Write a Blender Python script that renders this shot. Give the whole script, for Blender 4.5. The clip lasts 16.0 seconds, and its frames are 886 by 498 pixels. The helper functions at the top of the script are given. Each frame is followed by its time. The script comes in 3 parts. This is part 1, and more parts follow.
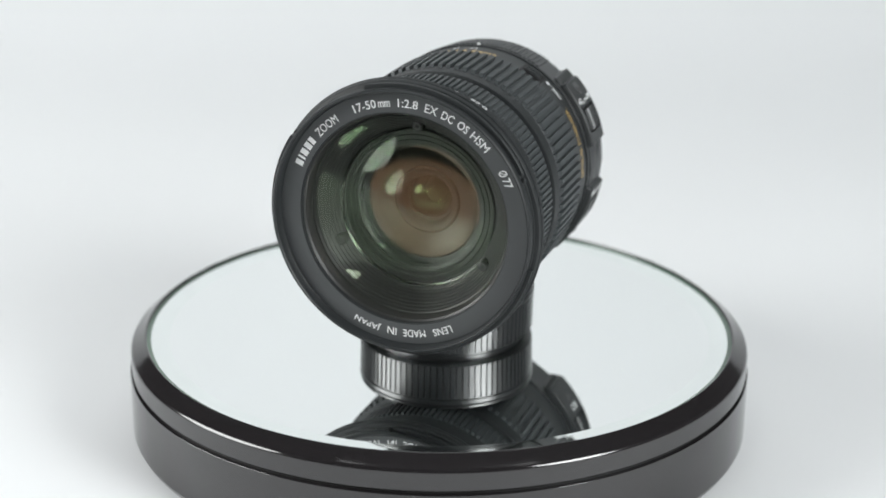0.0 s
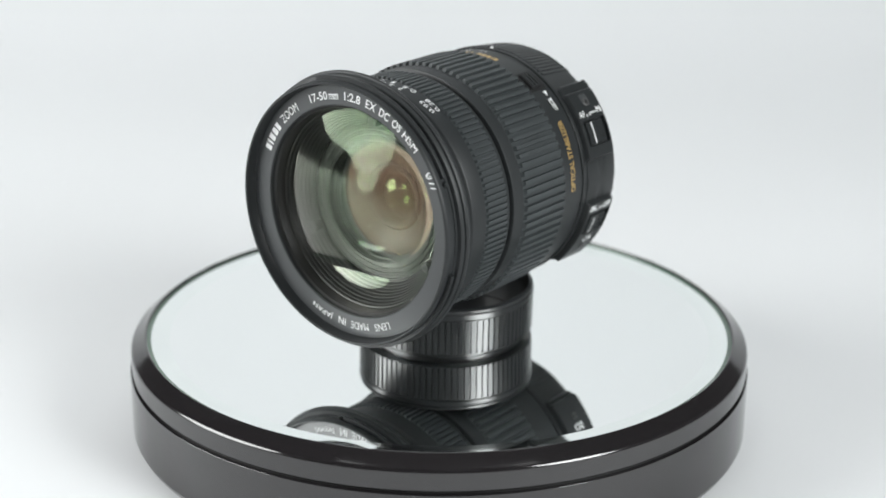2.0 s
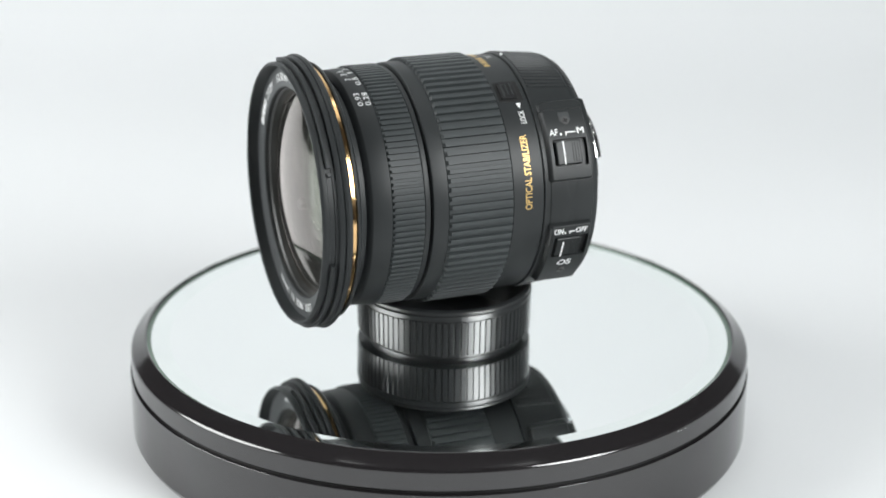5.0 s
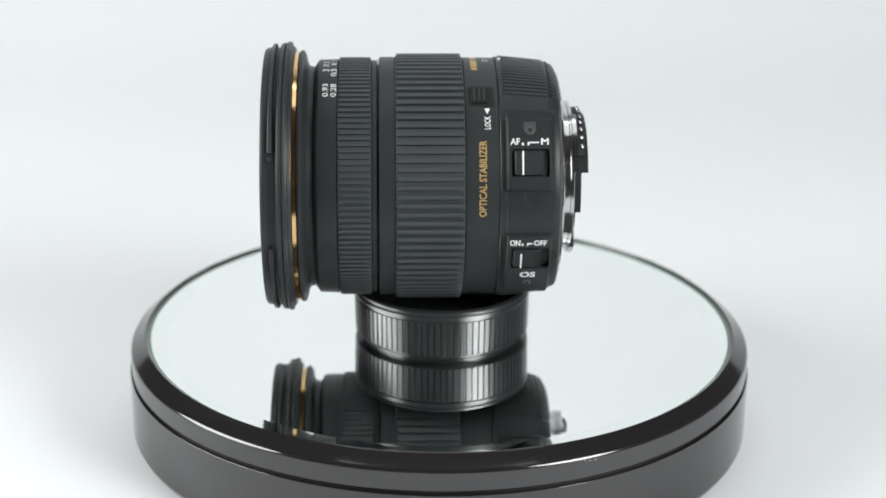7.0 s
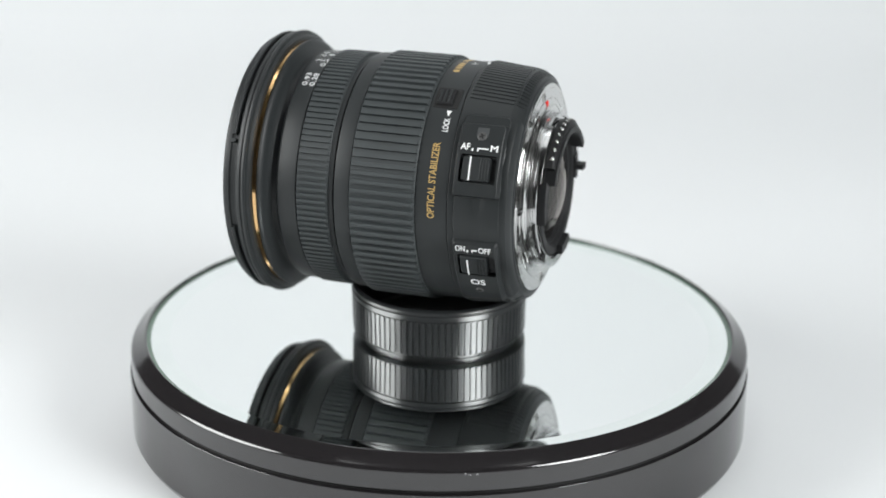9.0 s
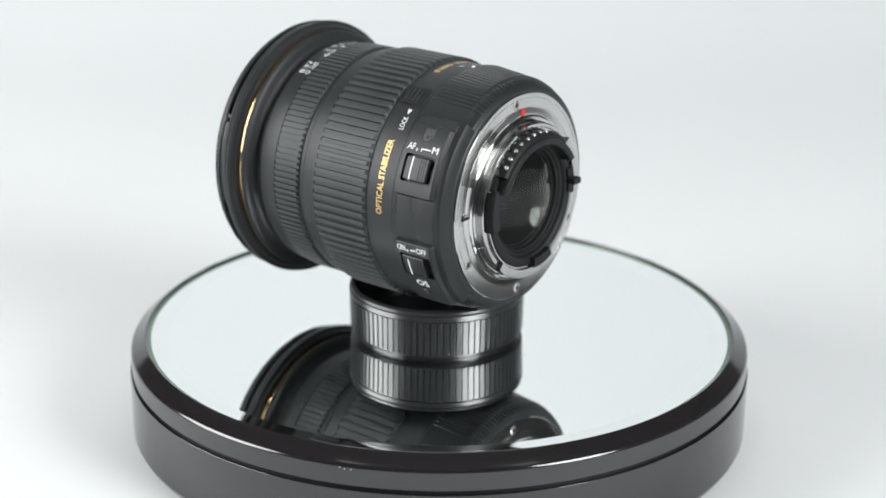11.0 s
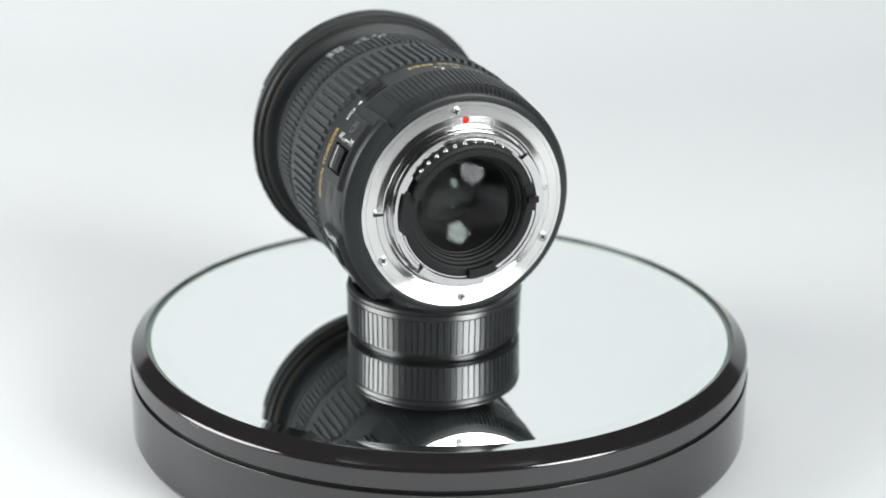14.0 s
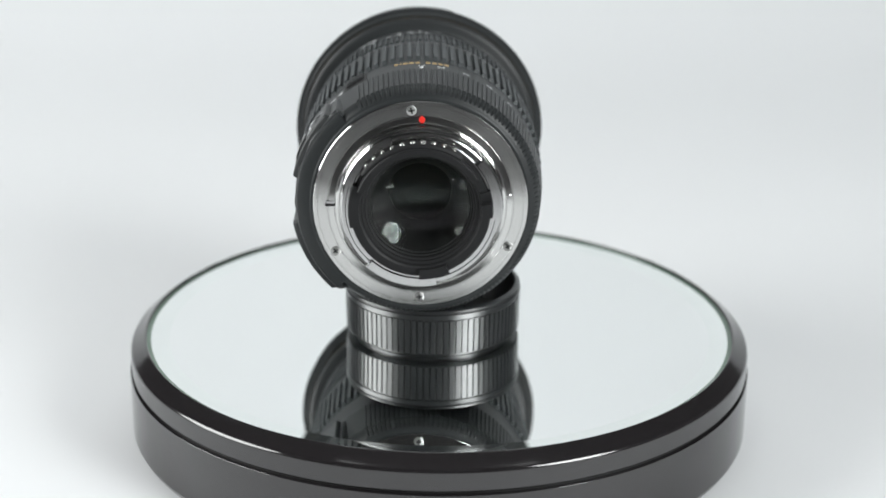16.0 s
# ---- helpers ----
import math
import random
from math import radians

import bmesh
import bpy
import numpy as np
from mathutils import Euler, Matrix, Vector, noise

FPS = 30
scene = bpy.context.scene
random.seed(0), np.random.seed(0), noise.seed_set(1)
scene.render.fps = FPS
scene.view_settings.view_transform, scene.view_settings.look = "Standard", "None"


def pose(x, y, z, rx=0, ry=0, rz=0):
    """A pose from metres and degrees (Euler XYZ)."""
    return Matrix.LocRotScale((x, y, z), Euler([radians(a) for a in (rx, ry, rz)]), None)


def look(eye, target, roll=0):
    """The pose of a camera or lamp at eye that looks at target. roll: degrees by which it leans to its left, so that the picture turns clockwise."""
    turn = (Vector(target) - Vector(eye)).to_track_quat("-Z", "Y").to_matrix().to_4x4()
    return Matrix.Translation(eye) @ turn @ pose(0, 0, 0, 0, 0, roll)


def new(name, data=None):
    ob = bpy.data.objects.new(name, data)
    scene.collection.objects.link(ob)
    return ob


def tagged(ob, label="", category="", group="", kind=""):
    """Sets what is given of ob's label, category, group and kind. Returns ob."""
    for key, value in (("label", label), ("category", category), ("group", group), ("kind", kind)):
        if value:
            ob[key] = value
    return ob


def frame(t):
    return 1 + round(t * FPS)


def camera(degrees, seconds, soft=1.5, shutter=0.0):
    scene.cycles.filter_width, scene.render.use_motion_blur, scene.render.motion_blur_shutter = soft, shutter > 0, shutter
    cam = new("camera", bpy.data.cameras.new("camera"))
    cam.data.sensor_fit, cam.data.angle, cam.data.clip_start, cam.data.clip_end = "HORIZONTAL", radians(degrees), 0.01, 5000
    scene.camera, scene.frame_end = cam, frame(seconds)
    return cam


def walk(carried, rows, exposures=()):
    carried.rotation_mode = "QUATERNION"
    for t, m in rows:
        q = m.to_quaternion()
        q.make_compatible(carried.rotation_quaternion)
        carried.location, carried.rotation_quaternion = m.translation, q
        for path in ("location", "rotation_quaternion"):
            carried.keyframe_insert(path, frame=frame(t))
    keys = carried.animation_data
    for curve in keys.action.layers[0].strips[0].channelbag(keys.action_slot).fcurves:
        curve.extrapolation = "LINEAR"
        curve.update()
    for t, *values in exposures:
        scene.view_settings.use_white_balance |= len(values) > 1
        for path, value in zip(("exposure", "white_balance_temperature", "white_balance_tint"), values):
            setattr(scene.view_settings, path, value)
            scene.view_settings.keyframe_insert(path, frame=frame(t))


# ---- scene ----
MM = 0.001
ZT = 0.0305          # height of the mirror over the white sheet
EYE = (0.0, -0.525, ZT + 0.2185)
PITCH, YAW = radians(20.061), radians(0.1026)
AIM = (EYE[0] + math.sin(YAW) * math.cos(PITCH), EYE[1] + math.cos(YAW) * math.cos(PITCH), EYE[2] - math.sin(PITCH))

cam = camera(28.59, 16.0, soft=1.7)
cam.data.dof.use_dof, cam.data.dof.focus_distance, cam.data.dof.aperture_fstop = True, 0.503, 9.5
walk(cam, [(0.0, look(EYE, AIM, 0.479)), (16.0, look(EYE, AIM, 0.479))], exposures=[(0.0, -0.13), (2.0, -0.12), (4.0, -0.03), (8.0, -0.06), (11.5, -0.06), (14.5, -0.08), (16.0, -0.15)])


def turned(t):
    """Degrees by which the platter has turned at t seconds."""
    u = t / 16
    return -9.9405 * t - 5.624 * (u * u - u) + 0.164 * math.sin(2 * math.pi * u)


# ---- world and lights ----
world = bpy.data.worlds.new("studio")
scene.world = world
world.use_nodes = True
world.node_tree.nodes["Background"].inputs["Color"].default_value = (0.88, 0.96, 1.0, 1)
world.node_tree.nodes["Background"].inputs["Strength"].default_value = 0.075


def softbox(name, eye, target, w, h, watts, colour, shape="RECTANGLE"):
    la = bpy.data.lights.new(name, "AREA")
    la.shape, la.size, la.size_y, la.energy, la.color = shape, w, h, watts, colour
    ob = new(name, la)
    ob.matrix_world = look(eye, target)
    return ob


softbox("softbox_side", (-0.84, -0.17, 0.39), (0, 0, 0.06), 0.72, 0.58, 10.7, (0.965, 0.985, 0.98), "ELLIPSE")
softbox("softbox_front", (0.64, -0.58, 0.46), (0, 0, 0.06), 0.46, 0.51, 9.9, (0.95, 0.98, 0.98), "ELLIPSE")
# Unseen fill, added only to brighten the sweep behind the turntable.
softbox("fill_backdrop", (0.22, 0.30, 1.20), (0.2, 0.85, 0.92), 1.3, 0.35, 3.9, (0.91, 0.98, 1.0))
# Added overhead fill without a known source; it brightens the sheet and lens mount.
softbox("fill_top", (0.0, 0.12, 1.25), (0, 0.0, 0.0), 0.9, 0.6, 2.4, (0.955, 0.985, 0.985))


# ---- materials ----
def material(name, colour, rough=0.5, metal=0.0, grain=0.0, grain_scale=2500.0, vary=0.12, vary_scale=60.0, spec=0.5, rough_vary=0.1, coat=0.0, bump=0.15):
    m = bpy.data.materials.new(name)
    m.use_nodes = True
    nt = m.node_tree
    b = nt.nodes["Principled BSDF"]
    b.inputs["Metallic"].default_value = metal
    b.inputs["Specular IOR Level"].default_value = spec
    b.inputs["Coat Weight"].default_value = coat
    b.inputs["Coat Roughness"].default_value = 0.05
    tc = nt.nodes.new("ShaderNodeTexCoord")
    n1 = nt.nodes.new("ShaderNodeTexNoise")
    n1.inputs["Scale"].default_value, n1.inputs["Detail"].default_value = vary_scale, 4
    nt.links.new(tc.outputs["Object"], n1.inputs["Vector"])
    mx = nt.nodes.new("ShaderNodeMix")
    mx.data_type = "RGBA"
    mx.inputs["A"].default_value = (*[c * (1 - vary) for c in colour], 1)
    mx.inputs["B"].default_value = (*[min(1, c * (1 + vary)) for c in colour], 1)
    nt.links.new(n1.outputs["Fac"], mx.inputs["Factor"])
    nt.links.new(mx.outputs["Result"], b.inputs["Base Color"])
    mr = nt.nodes.new("ShaderNodeMapRange")
    mr.inputs["To Min"].default_value, mr.inputs["To Max"].default_value = rough * (1 - rough_vary), min(1, rough * (1 + rough_vary))
    nt.links.new(n1.outputs["Fac"], mr.inputs["Value"])
    nt.links.new(mr.outputs["Result"], b.inputs["Roughness"])
    if grain:
        n2 = nt.nodes.new("ShaderNodeTexNoise")
        n2.inputs["Scale"].default_value, n2.inputs["Detail"].default_value = grain_scale, 3
        nt.links.new(tc.outputs["Object"], n2.inputs["Vector"])
        bp = nt.nodes.new("ShaderNodeBump")
        bp.inputs["Strength"].default_value, bp.inputs["Distance"].default_value = bump, grain * MM
        nt.links.new(n2.outputs["Fac"], bp.inputs["Height"])
        nt.links.new(bp.outputs["Normal"], b.inputs["Normal"])
    return m


def turned_metal(name, colour, rough):
    """Metal turned on a lathe: fine rings round the local x axis."""
    m = material(name, colour, rough, 1.0, vary=0.05, vary_scale=120)
    nt = m.node_tree
    b = nt.nodes["Principled BSDF"]
    tc = nt.nodes.new("ShaderNodeTexCoord")
    sx = nt.nodes.new("ShaderNodeSeparateXYZ")
    cx = nt.nodes.new("ShaderNodeCombineXYZ")
    ln = nt.nodes.new("ShaderNodeVectorMath")
    ln.operation = "LENGTH"
    nt.links.new(tc.outputs["Object"], sx.inputs[0])
    nt.links.new(sx.outputs["Y"], cx.inputs["Y"])
    nt.links.new(sx.outputs["Z"], cx.inputs["Z"])
    nt.links.new(cx.outputs[0], ln.inputs[0])
    add = nt.nodes.new("ShaderNodeMath")
    add.operation = "ADD"
    nt.links.new(ln.outputs["Value"], add.inputs[0])
    nt.links.new(sx.outputs["X"], add.inputs[1])
    no = nt.nodes.new("ShaderNodeTexNoise")
    no.noise_dimensions = "1D"
    no.inputs["Scale"].default_value, no.inputs["Detail"].default_value = 5000, 3
    nt.links.new(add.outputs[0], no.inputs["W"])
    tg = nt.nodes.new("ShaderNodeTangent")
    tg.direction_type, tg.axis = "RADIAL", "X"
    nt.links.new(tg.outputs[0], b.inputs["Tangent"])
    b.inputs["Anisotropic"].default_value, b.inputs["Anisotropic Rotation"].default_value = 0.86, 0.25
    bp = nt.nodes.new("ShaderNodeBump")
    bp.inputs["Strength"].default_value, bp.inputs["Distance"].default_value = 0.12, 0.02 * MM
    nt.links.new(no.outputs["Fac"], bp.inputs["Height"])
    nt.links.new(bp.outputs["Normal"], b.inputs["Normal"])
    return m


def coated_glass(name, tint, strength, rough=0.015, rise=4.0, pale=1.8, gain=0.9):
    """A clear glass surface with a coloured anti-reflection coating."""
    m = bpy.data.materials.new(name)
    m.use_nodes = True
    nt = m.node_tree
    nt.nodes.remove(nt.nodes["Principled BSDF"])
    out = nt.nodes["Material Output"]
    tr = nt.nodes.new("ShaderNodeBsdfTransparent")
    tr.inputs["Color"].default_value = (0.93, 0.95, 0.92, 1)
    gl = nt.nodes.new("ShaderNodeBsdfGlossy")
    gl.inputs["Roughness"].default_value = rough
    tone = nt.nodes.new("ShaderNodeMix")
    tone.data_type = "RGBA"
    tone.inputs["A"].default_value = (*tint, 1)
    tone.inputs["B"].default_value = (0.86, 0.80, 0.77, 1)
    nt.links.new(tone.outputs["Result"], gl.inputs["Color"])
    lw = nt.nodes.new("ShaderNodeLayerWeight")
    lw.inputs["Blend"].default_value = 0.5
    pw = nt.nodes.new("ShaderNodeMath")
    pw.operation = "POWER"
    pw.inputs[1].default_value = rise
    mu = nt.nodes.new("ShaderNodeMath")
    mu.operation, mu.use_clamp = "MULTIPLY_ADD", True
    mu.inputs[1].default_value, mu.inputs[2].default_value = gain, strength
    nt.links.new(lw.outputs["Facing"], pw.inputs[0])
    tw = nt.nodes.new("ShaderNodeMath")
    tw.operation, tw.use_clamp = "MULTIPLY", True
    tw.inputs[1].default_value = pale
    nt.links.new(lw.outputs["Facing"], tw.inputs[0])
    nt.links.new(tw.outputs[0], tone.inputs["Factor"])
    nt.links.new(pw.outputs[0], mu.inputs[0])
    mix = nt.nodes.new("ShaderNodeMixShader")
    nt.links.new(mu.outputs[0], mix.inputs["Fac"])
    nt.links.new(tr.outputs[0], mix.inputs[1])
    nt.links.new(gl.outputs[0], mix.inputs[2])
    nt.links.new(mix.outputs[0], out.inputs["Surface"])
    return m


def solid_glass(name, tint, coating, ior):
    """Clear refracting glass whose coating adds a faint tinted reflection."""
    m = bpy.data.materials.new(name)
    m.use_nodes = True
    nt = m.node_tree
    nt.nodes.remove(nt.nodes["Principled BSDF"])
    gb = nt.nodes.new("ShaderNodeBsdfGlass")
    gb.inputs["IOR"].default_value, gb.inputs["Roughness"].default_value = ior, 0.0
    gb.inputs["Color"].default_value = (0.97, 0.98, 0.96, 1)
    gl = nt.nodes.new("ShaderNodeBsdfGlossy")
    gl.inputs["Roughness"].default_value = 0.06
    gl.inputs["Color"].default_value = (*tint, 1)
    mix = nt.nodes.new("ShaderNodeMixShader")
    mix.inputs["Fac"].default_value = coating
    nt.links.new(gb.outputs[0], mix.inputs[1])
    nt.links.new(gl.outputs[0], mix.inputs[2])
    nt.links.new(mix.outputs[0], nt.nodes["Material Output"].inputs["Surface"])
    return m


PAPER = material("white_sheet", (0.80, 0.81, 0.82), 0.75, vary=0.02, vary_scale=3, grain=0.05, grain_scale=900)
WALL = material("grey_wall_paint", (0.22, 0.215, 0.215), 0.8, vary=0.05, vary_scale=4, grain=0.3, grain_scale=300)
BODY = material("black_satin_paint", (0.0235, 0.0262, 0.0273), 0.45, grain=0.03, grain_scale=3500, vary=0.15, spec=0.34)
PLASTIC = material("black_moulded_plastic", (0.0215, 0.0239, 0.0248), 0.40, grain=0.04, grain_scale=3000, vary=0.15, spec=0.32)
RUBBER = material("black_rubber", (0.041, 0.0475, 0.0495), 0.52, grain=0.04, grain_scale=2600, vary=0.2, vary_scale=90, spec=0.45)
RINGFACE = material("satin_grey_black_ring", (0.058, 0.062, 0.064), 0.38, grain=0.02, grain_scale=4000)
BAFFLE = material("matt_black_baffle", (0.011, 0.0112, 0.012), 0.55, grain=0.02, spec=0.32)
INNER = material("dark_grey_lens_barrel", (0.020, 0.021, 0.0195), 0.40, vary=0.15)
GOLD = material("polished_brass_band", (0.78, 0.50, 0.24), 0.13, 1.0, vary=0.06)
CHROME = turned_metal("turned_chrome_mount", (0.64, 0.64, 0.63), 0.16)
SCREWSTEEL = material("brushed_steel_screw", (0.62, 0.62, 0.61), 0.36, 1.0, vary=0.08, vary_scale=800)
STEEL = material("polished_steel", (0.55, 0.55, 0.55), 0.14, 1.0, vary=0.08, vary_scale=800)
PIN = material("plated_contact_pin", (0.52, 0.52, 0.50), 0.16, 1.0, vary=0.05)
WHITEINK = material("white_ink", (0.82, 0.83, 0.83), 0.5, vary=0.05, vary_scale=900)
GREYINK = material("worn_white_ink", (0.45, 0.46, 0.46), 0.5, vary=0.2, vary_scale=900)
GOLDINK = material("gold_ink", (0.62, 0.42, 0.16), 0.40, 0.5, vary=0.15, vary_scale=900)
RED = material("red_enamel", (0.80, 0.03, 0.02), 0.5, vary=0.08, spec=0.3)
DARKSTEEL = material("blackened_steel", (0.075, 0.075, 0.075), 0.35, 0.0, vary=0.1, vary_scale=800)
# Green glints reflected along the mirror's edge, put into the colour.
GREENGLINT = material("green_glint_edge", (0.13, 0.20, 0.15), 0.12, vary=0.3, vary_scale=60)
# Near-black that paints the shade inside gaps, slots and recesses.
SHADE = material("recess_shade_black", (0.006, 0.006, 0.006), 0.6)
GLOSS = material("glossy_black_plastic", (0.0152, 0.0136, 0.0145), 0.10, vary=0.1, vary_scale=30, rough_vary=0.3, spec=1.0)
CAP = material("semi_gloss_black_cap", (0.024, 0.026, 0.027), 0.29, vary=0.15, vary_scale=100, rough_vary=0.15, spec=0.85)
MIRROR = material("mirror_silvering", (0.90, 0.92, 0.915), 0.0, 1.0, vary=0.004, vary_scale=20, rough_vary=0.0)
# The faint green in this colour stands for green reflected in the bevel.
BEVEL = material("bevelled_mirror_edge", (0.87, 0.905, 0.89), 0.005, 1.0, vary=0.05, vary_scale=40)
GLASS_FRONT = coated_glass("green_coated_glass", (0.50, 0.88, 0.42), 0.014, 0.06, 3.2, 1.8, 1.6)
GLASS_AMBER = coated_glass("amber_coated_glass", (1.0, 0.48, 0.28), 0.11, 0.07, 4.0, 1.15, 8.0)
GLASS_GREEN = solid_glass("deep_green_coated_glass", (0.50, 1.0, 0.40), 0.007, 1.28)
GLASS_SPOT = coated_glass("bright_green_coated_glass", (0.72, 1.0, 0.50), 0.10, 0.05)
GLASS_BLUE = coated_glass("blue_grey_coated_glass", (0.86, 0.93, 1.0), 0.022, 0.05)
GLASS_REAR = coated_glass("violet_coated_glass", (0.92, 0.86, 0.93), 0.014, 0.04)


# ---- mesh tools ----
def finish(name, bm, mat, parent=None, label="", sharp=32):
    bmesh.ops.recalc_face_normals(bm, faces=bm.faces)
    lim = radians(sharp)
    for f in bm.faces:
        f.smooth = True
    for e in bm.edges:
        if len(e.link_faces) == 2 and e.calc_face_angle(0) > lim:
            e.smooth = False
    me = bpy.data.meshes.new(name)
    bm.to_mesh(me)
    bm.free()
    me.materials.append(mat)
    ob = new(name, me)
    if parent:
        ob.parent = parent
    if label:
        tagged(ob, label)
    return ob


def part(name, bm, mat, parent, label="", sharp=32):
    return finish(name, bm, mat, parent, label, sharp)


def xaxis(s, phi, r):
    """A point of the lens: s along its axis from the front to the mount, phi degrees round it from the switch side upwards."""
    a = radians(phi)
    return (s * MM, -r * math.cos(a) * MM, r * math.sin(a) * MM)


def zaxis(z, phi, r):
    a = radians(phi)
    return (r * math.cos(a) * MM, r * math.sin(a) * MM, z * MM)


def sweep(bm, profile, at, seg=144, closed=True, a0=0.0, a1=360.0):
    """Turns a profile of (place along the axis, radius) round an axis, wholly or over an arc with closed ends."""
    full = a1 - a0 >= 360
    n = seg if full else seg + 1
    rows = []
    for i in range(n):
        phi = a0 + (a1 - a0) * i / seg
        rows.append([bm.verts.new(at(s, phi, r)) for s, r in profile])
    k = len(profile)
    for i in range(seg):
        a, b = rows[i], rows[(i + 1) % n]
        for j in range(k if closed else k - 1):
            bm.faces.new((a[j], a[(j + 1) % k], b[(j + 1) % k], b[j]))
    if not full and closed:
        bm.faces.new(rows[0])
        bm.faces.new(rows[-1])
    return bm


def ring(profile, at=xaxis, seg=144, closed=True, a0=0.0, a1=360.0):
    return sweep(bmesh.new(), profile, at, seg, closed, a0, a1)


def ribbed(profile, lift, count, duty, at=xaxis, taper=0.78, a0=0.0, a1=360.0):
    """A ring turned from a profile whose marked points rise on each of count ribs; ribs stand only between a0 and a1."""
    step, cols = 360.0 / count, []
    raised = [(s, r + d) for (s, r), d in zip(profile, lift)]
    for i in range(count):
        c, h = i * step, step * duty / 2
        up = raised if a0 <= c <= a1 else profile
        cols += [(c - h, profile), (c - h * taper, up), (c + h * taper, up), (c + h, profile)]
    bm = bmesh.new()
    rows = [[bm.verts.new(at(s, phi, r)) for s, r in prof] for phi, prof in cols]
    k = len(profile)
    for a, b in zip(rows, rows[1:] + rows[:1]):
        for j in range(k):
            bm.faces.new((a[j], a[(j + 1) % k], b[(j + 1) % k], b[j]))
    return bm


def rounded(s0, s1, p0, p1, rad, rr, n=6):
    """A rounded rectangle on the lens's side as (s, phi): rad is its corner in mm on the radius rr."""
    k = math.degrees(1 / rr)
    pts = []
    corners = ((s1 - rad, p1 - rad * k, 0), (s0 + rad, p1 - rad * k, 90), (s0 + rad, p0 + rad * k, 180), (s1 - rad, p0 + rad * k, 270))
    m = 6
    for q, (cs, cp, a) in enumerate(corners):
        for i in range(n + 1):
            t = radians(a + 90 * i / n)
            pts.append((cs + rad * math.cos(t), cp + rad * k * math.sin(t)))
        ns, np_, na = corners[(q + 1) % 4]
        t = radians(a + 90)
        e0 = (cs + rad * math.cos(t), cp + rad * k * math.sin(t))
        e1 = (ns + rad * math.cos(t), np_ + rad * k * math.sin(t))
        for i in range(1, m):
            pts.append((e0[0] + (e1[0] - e0[0]) * i / m, e0[1] + (e1[1] - e0[1]) * i / m))
    return pts


def loft(loops, steps=4, fill=True, at=xaxis):
    """Skins loops of (s, phi, r) points, bending with the round body between them."""
    bm = bmesh.new()
    rows = [[bm.verts.new(at(*p)) for p in loops[0]]]
    for a, b in zip(loops, loops[1:]):
        for q in range(1, steps + 1):
            rows.append([bm.verts.new(at(*[u + (v - u) * q / steps for u, v in zip(pa, pb)])) for pa, pb in zip(a, b)])
    n = len(loops[0])
    for a, b in zip(rows, rows[1:]):
        for j in range(n):
            bm.faces.new((a[j], a[(j + 1) % n], b[(j + 1) % n], b[j]))
    if fill:
        last = loops[-1]
        c = [sum(p[i] for p in last) / n for i in range(3)]
        prev = rows[-1]
        for q in range(1, 4):
            row = [bm.verts.new(at(*[u + (v - u) * q / 4 for u, v in zip(p, c)])) for p in last]
            for j in range(n):
                bm.faces.new((prev[j], prev[(j + 1) % n], row[(j + 1) % n], row[j]))
            prev = row
        v = bm.verts.new(at(*c))
        for j in range(n):
            bm.faces.new((prev[j], prev[(j + 1) % n], v))
    return bm


def lifted(pts, r):
    return [(s, p, r) for s, p in pts]


def plate(s0, s1, p0, p1, low, high, rad=1.2, slope=0.7, edge=0.25):
    """A pad on the round body with a bevelled edge."""
    k = math.degrees(1 / high)
    def inset(d):
        return rounded(s0 + d, s1 - d, p0 + d * k, p1 - d * k, max(0.15, rad - d * 0.5), high)
    return loft([lifted(inset(0), low), lifted(inset(slope), high - edge), lifted(inset(slope + edge), high)])


def plate_with_well(s0, s1, p0, p1, low, high, hole, depth, rad=1.2, slope=0.7, edge=0.25):
    k = math.degrees(1 / high)
    def inset(d):
        return rounded(s0 + d, s1 - d, p0 + d * k, p1 - d * k, max(0.15, rad - d * 0.5), high)
    h = rounded(*hole, 0.8, high)
    return loft([lifted(inset(0), low), lifted(inset(slope), high - edge), lifted(inset(slope + edge), high), lifted(h, high), lifted(h, high - depth)])


def type_mesh(text, bold=0.012):
    """The outlines of a line of type as flat faces: (verts, faces), one unit high."""
    cu = bpy.data.curves.new("type", "FONT")
    cu.body, cu.resolution_u, cu.offset, cu.fill_mode = text, 3, bold, "FRONT"
    ob = new("type", cu)
    bpy.context.view_layer.update()
    me = bpy.data.meshes.new_from_object(ob.evaluated_get(bpy.context.evaluated_depsgraph_get()))
    vs = [(v.co.x, v.co.y) for v in me.vertices]
    fs = [tuple(p.vertices) for p in me.polygons]
    bpy.data.objects.remove(ob)
    bpy.data.curves.remove(cu)
    bpy.data.meshes.remove(me)
    x0, x1 = min(v[0] for v in vs), max(v[0] for v in vs)
    y0, y1 = min(v[1] for v in vs), max(v[1] for v in vs)
    return [((x - x0) / (x1 - x0), (y - y0) / (y1 - y0)) for x, y in vs], fs


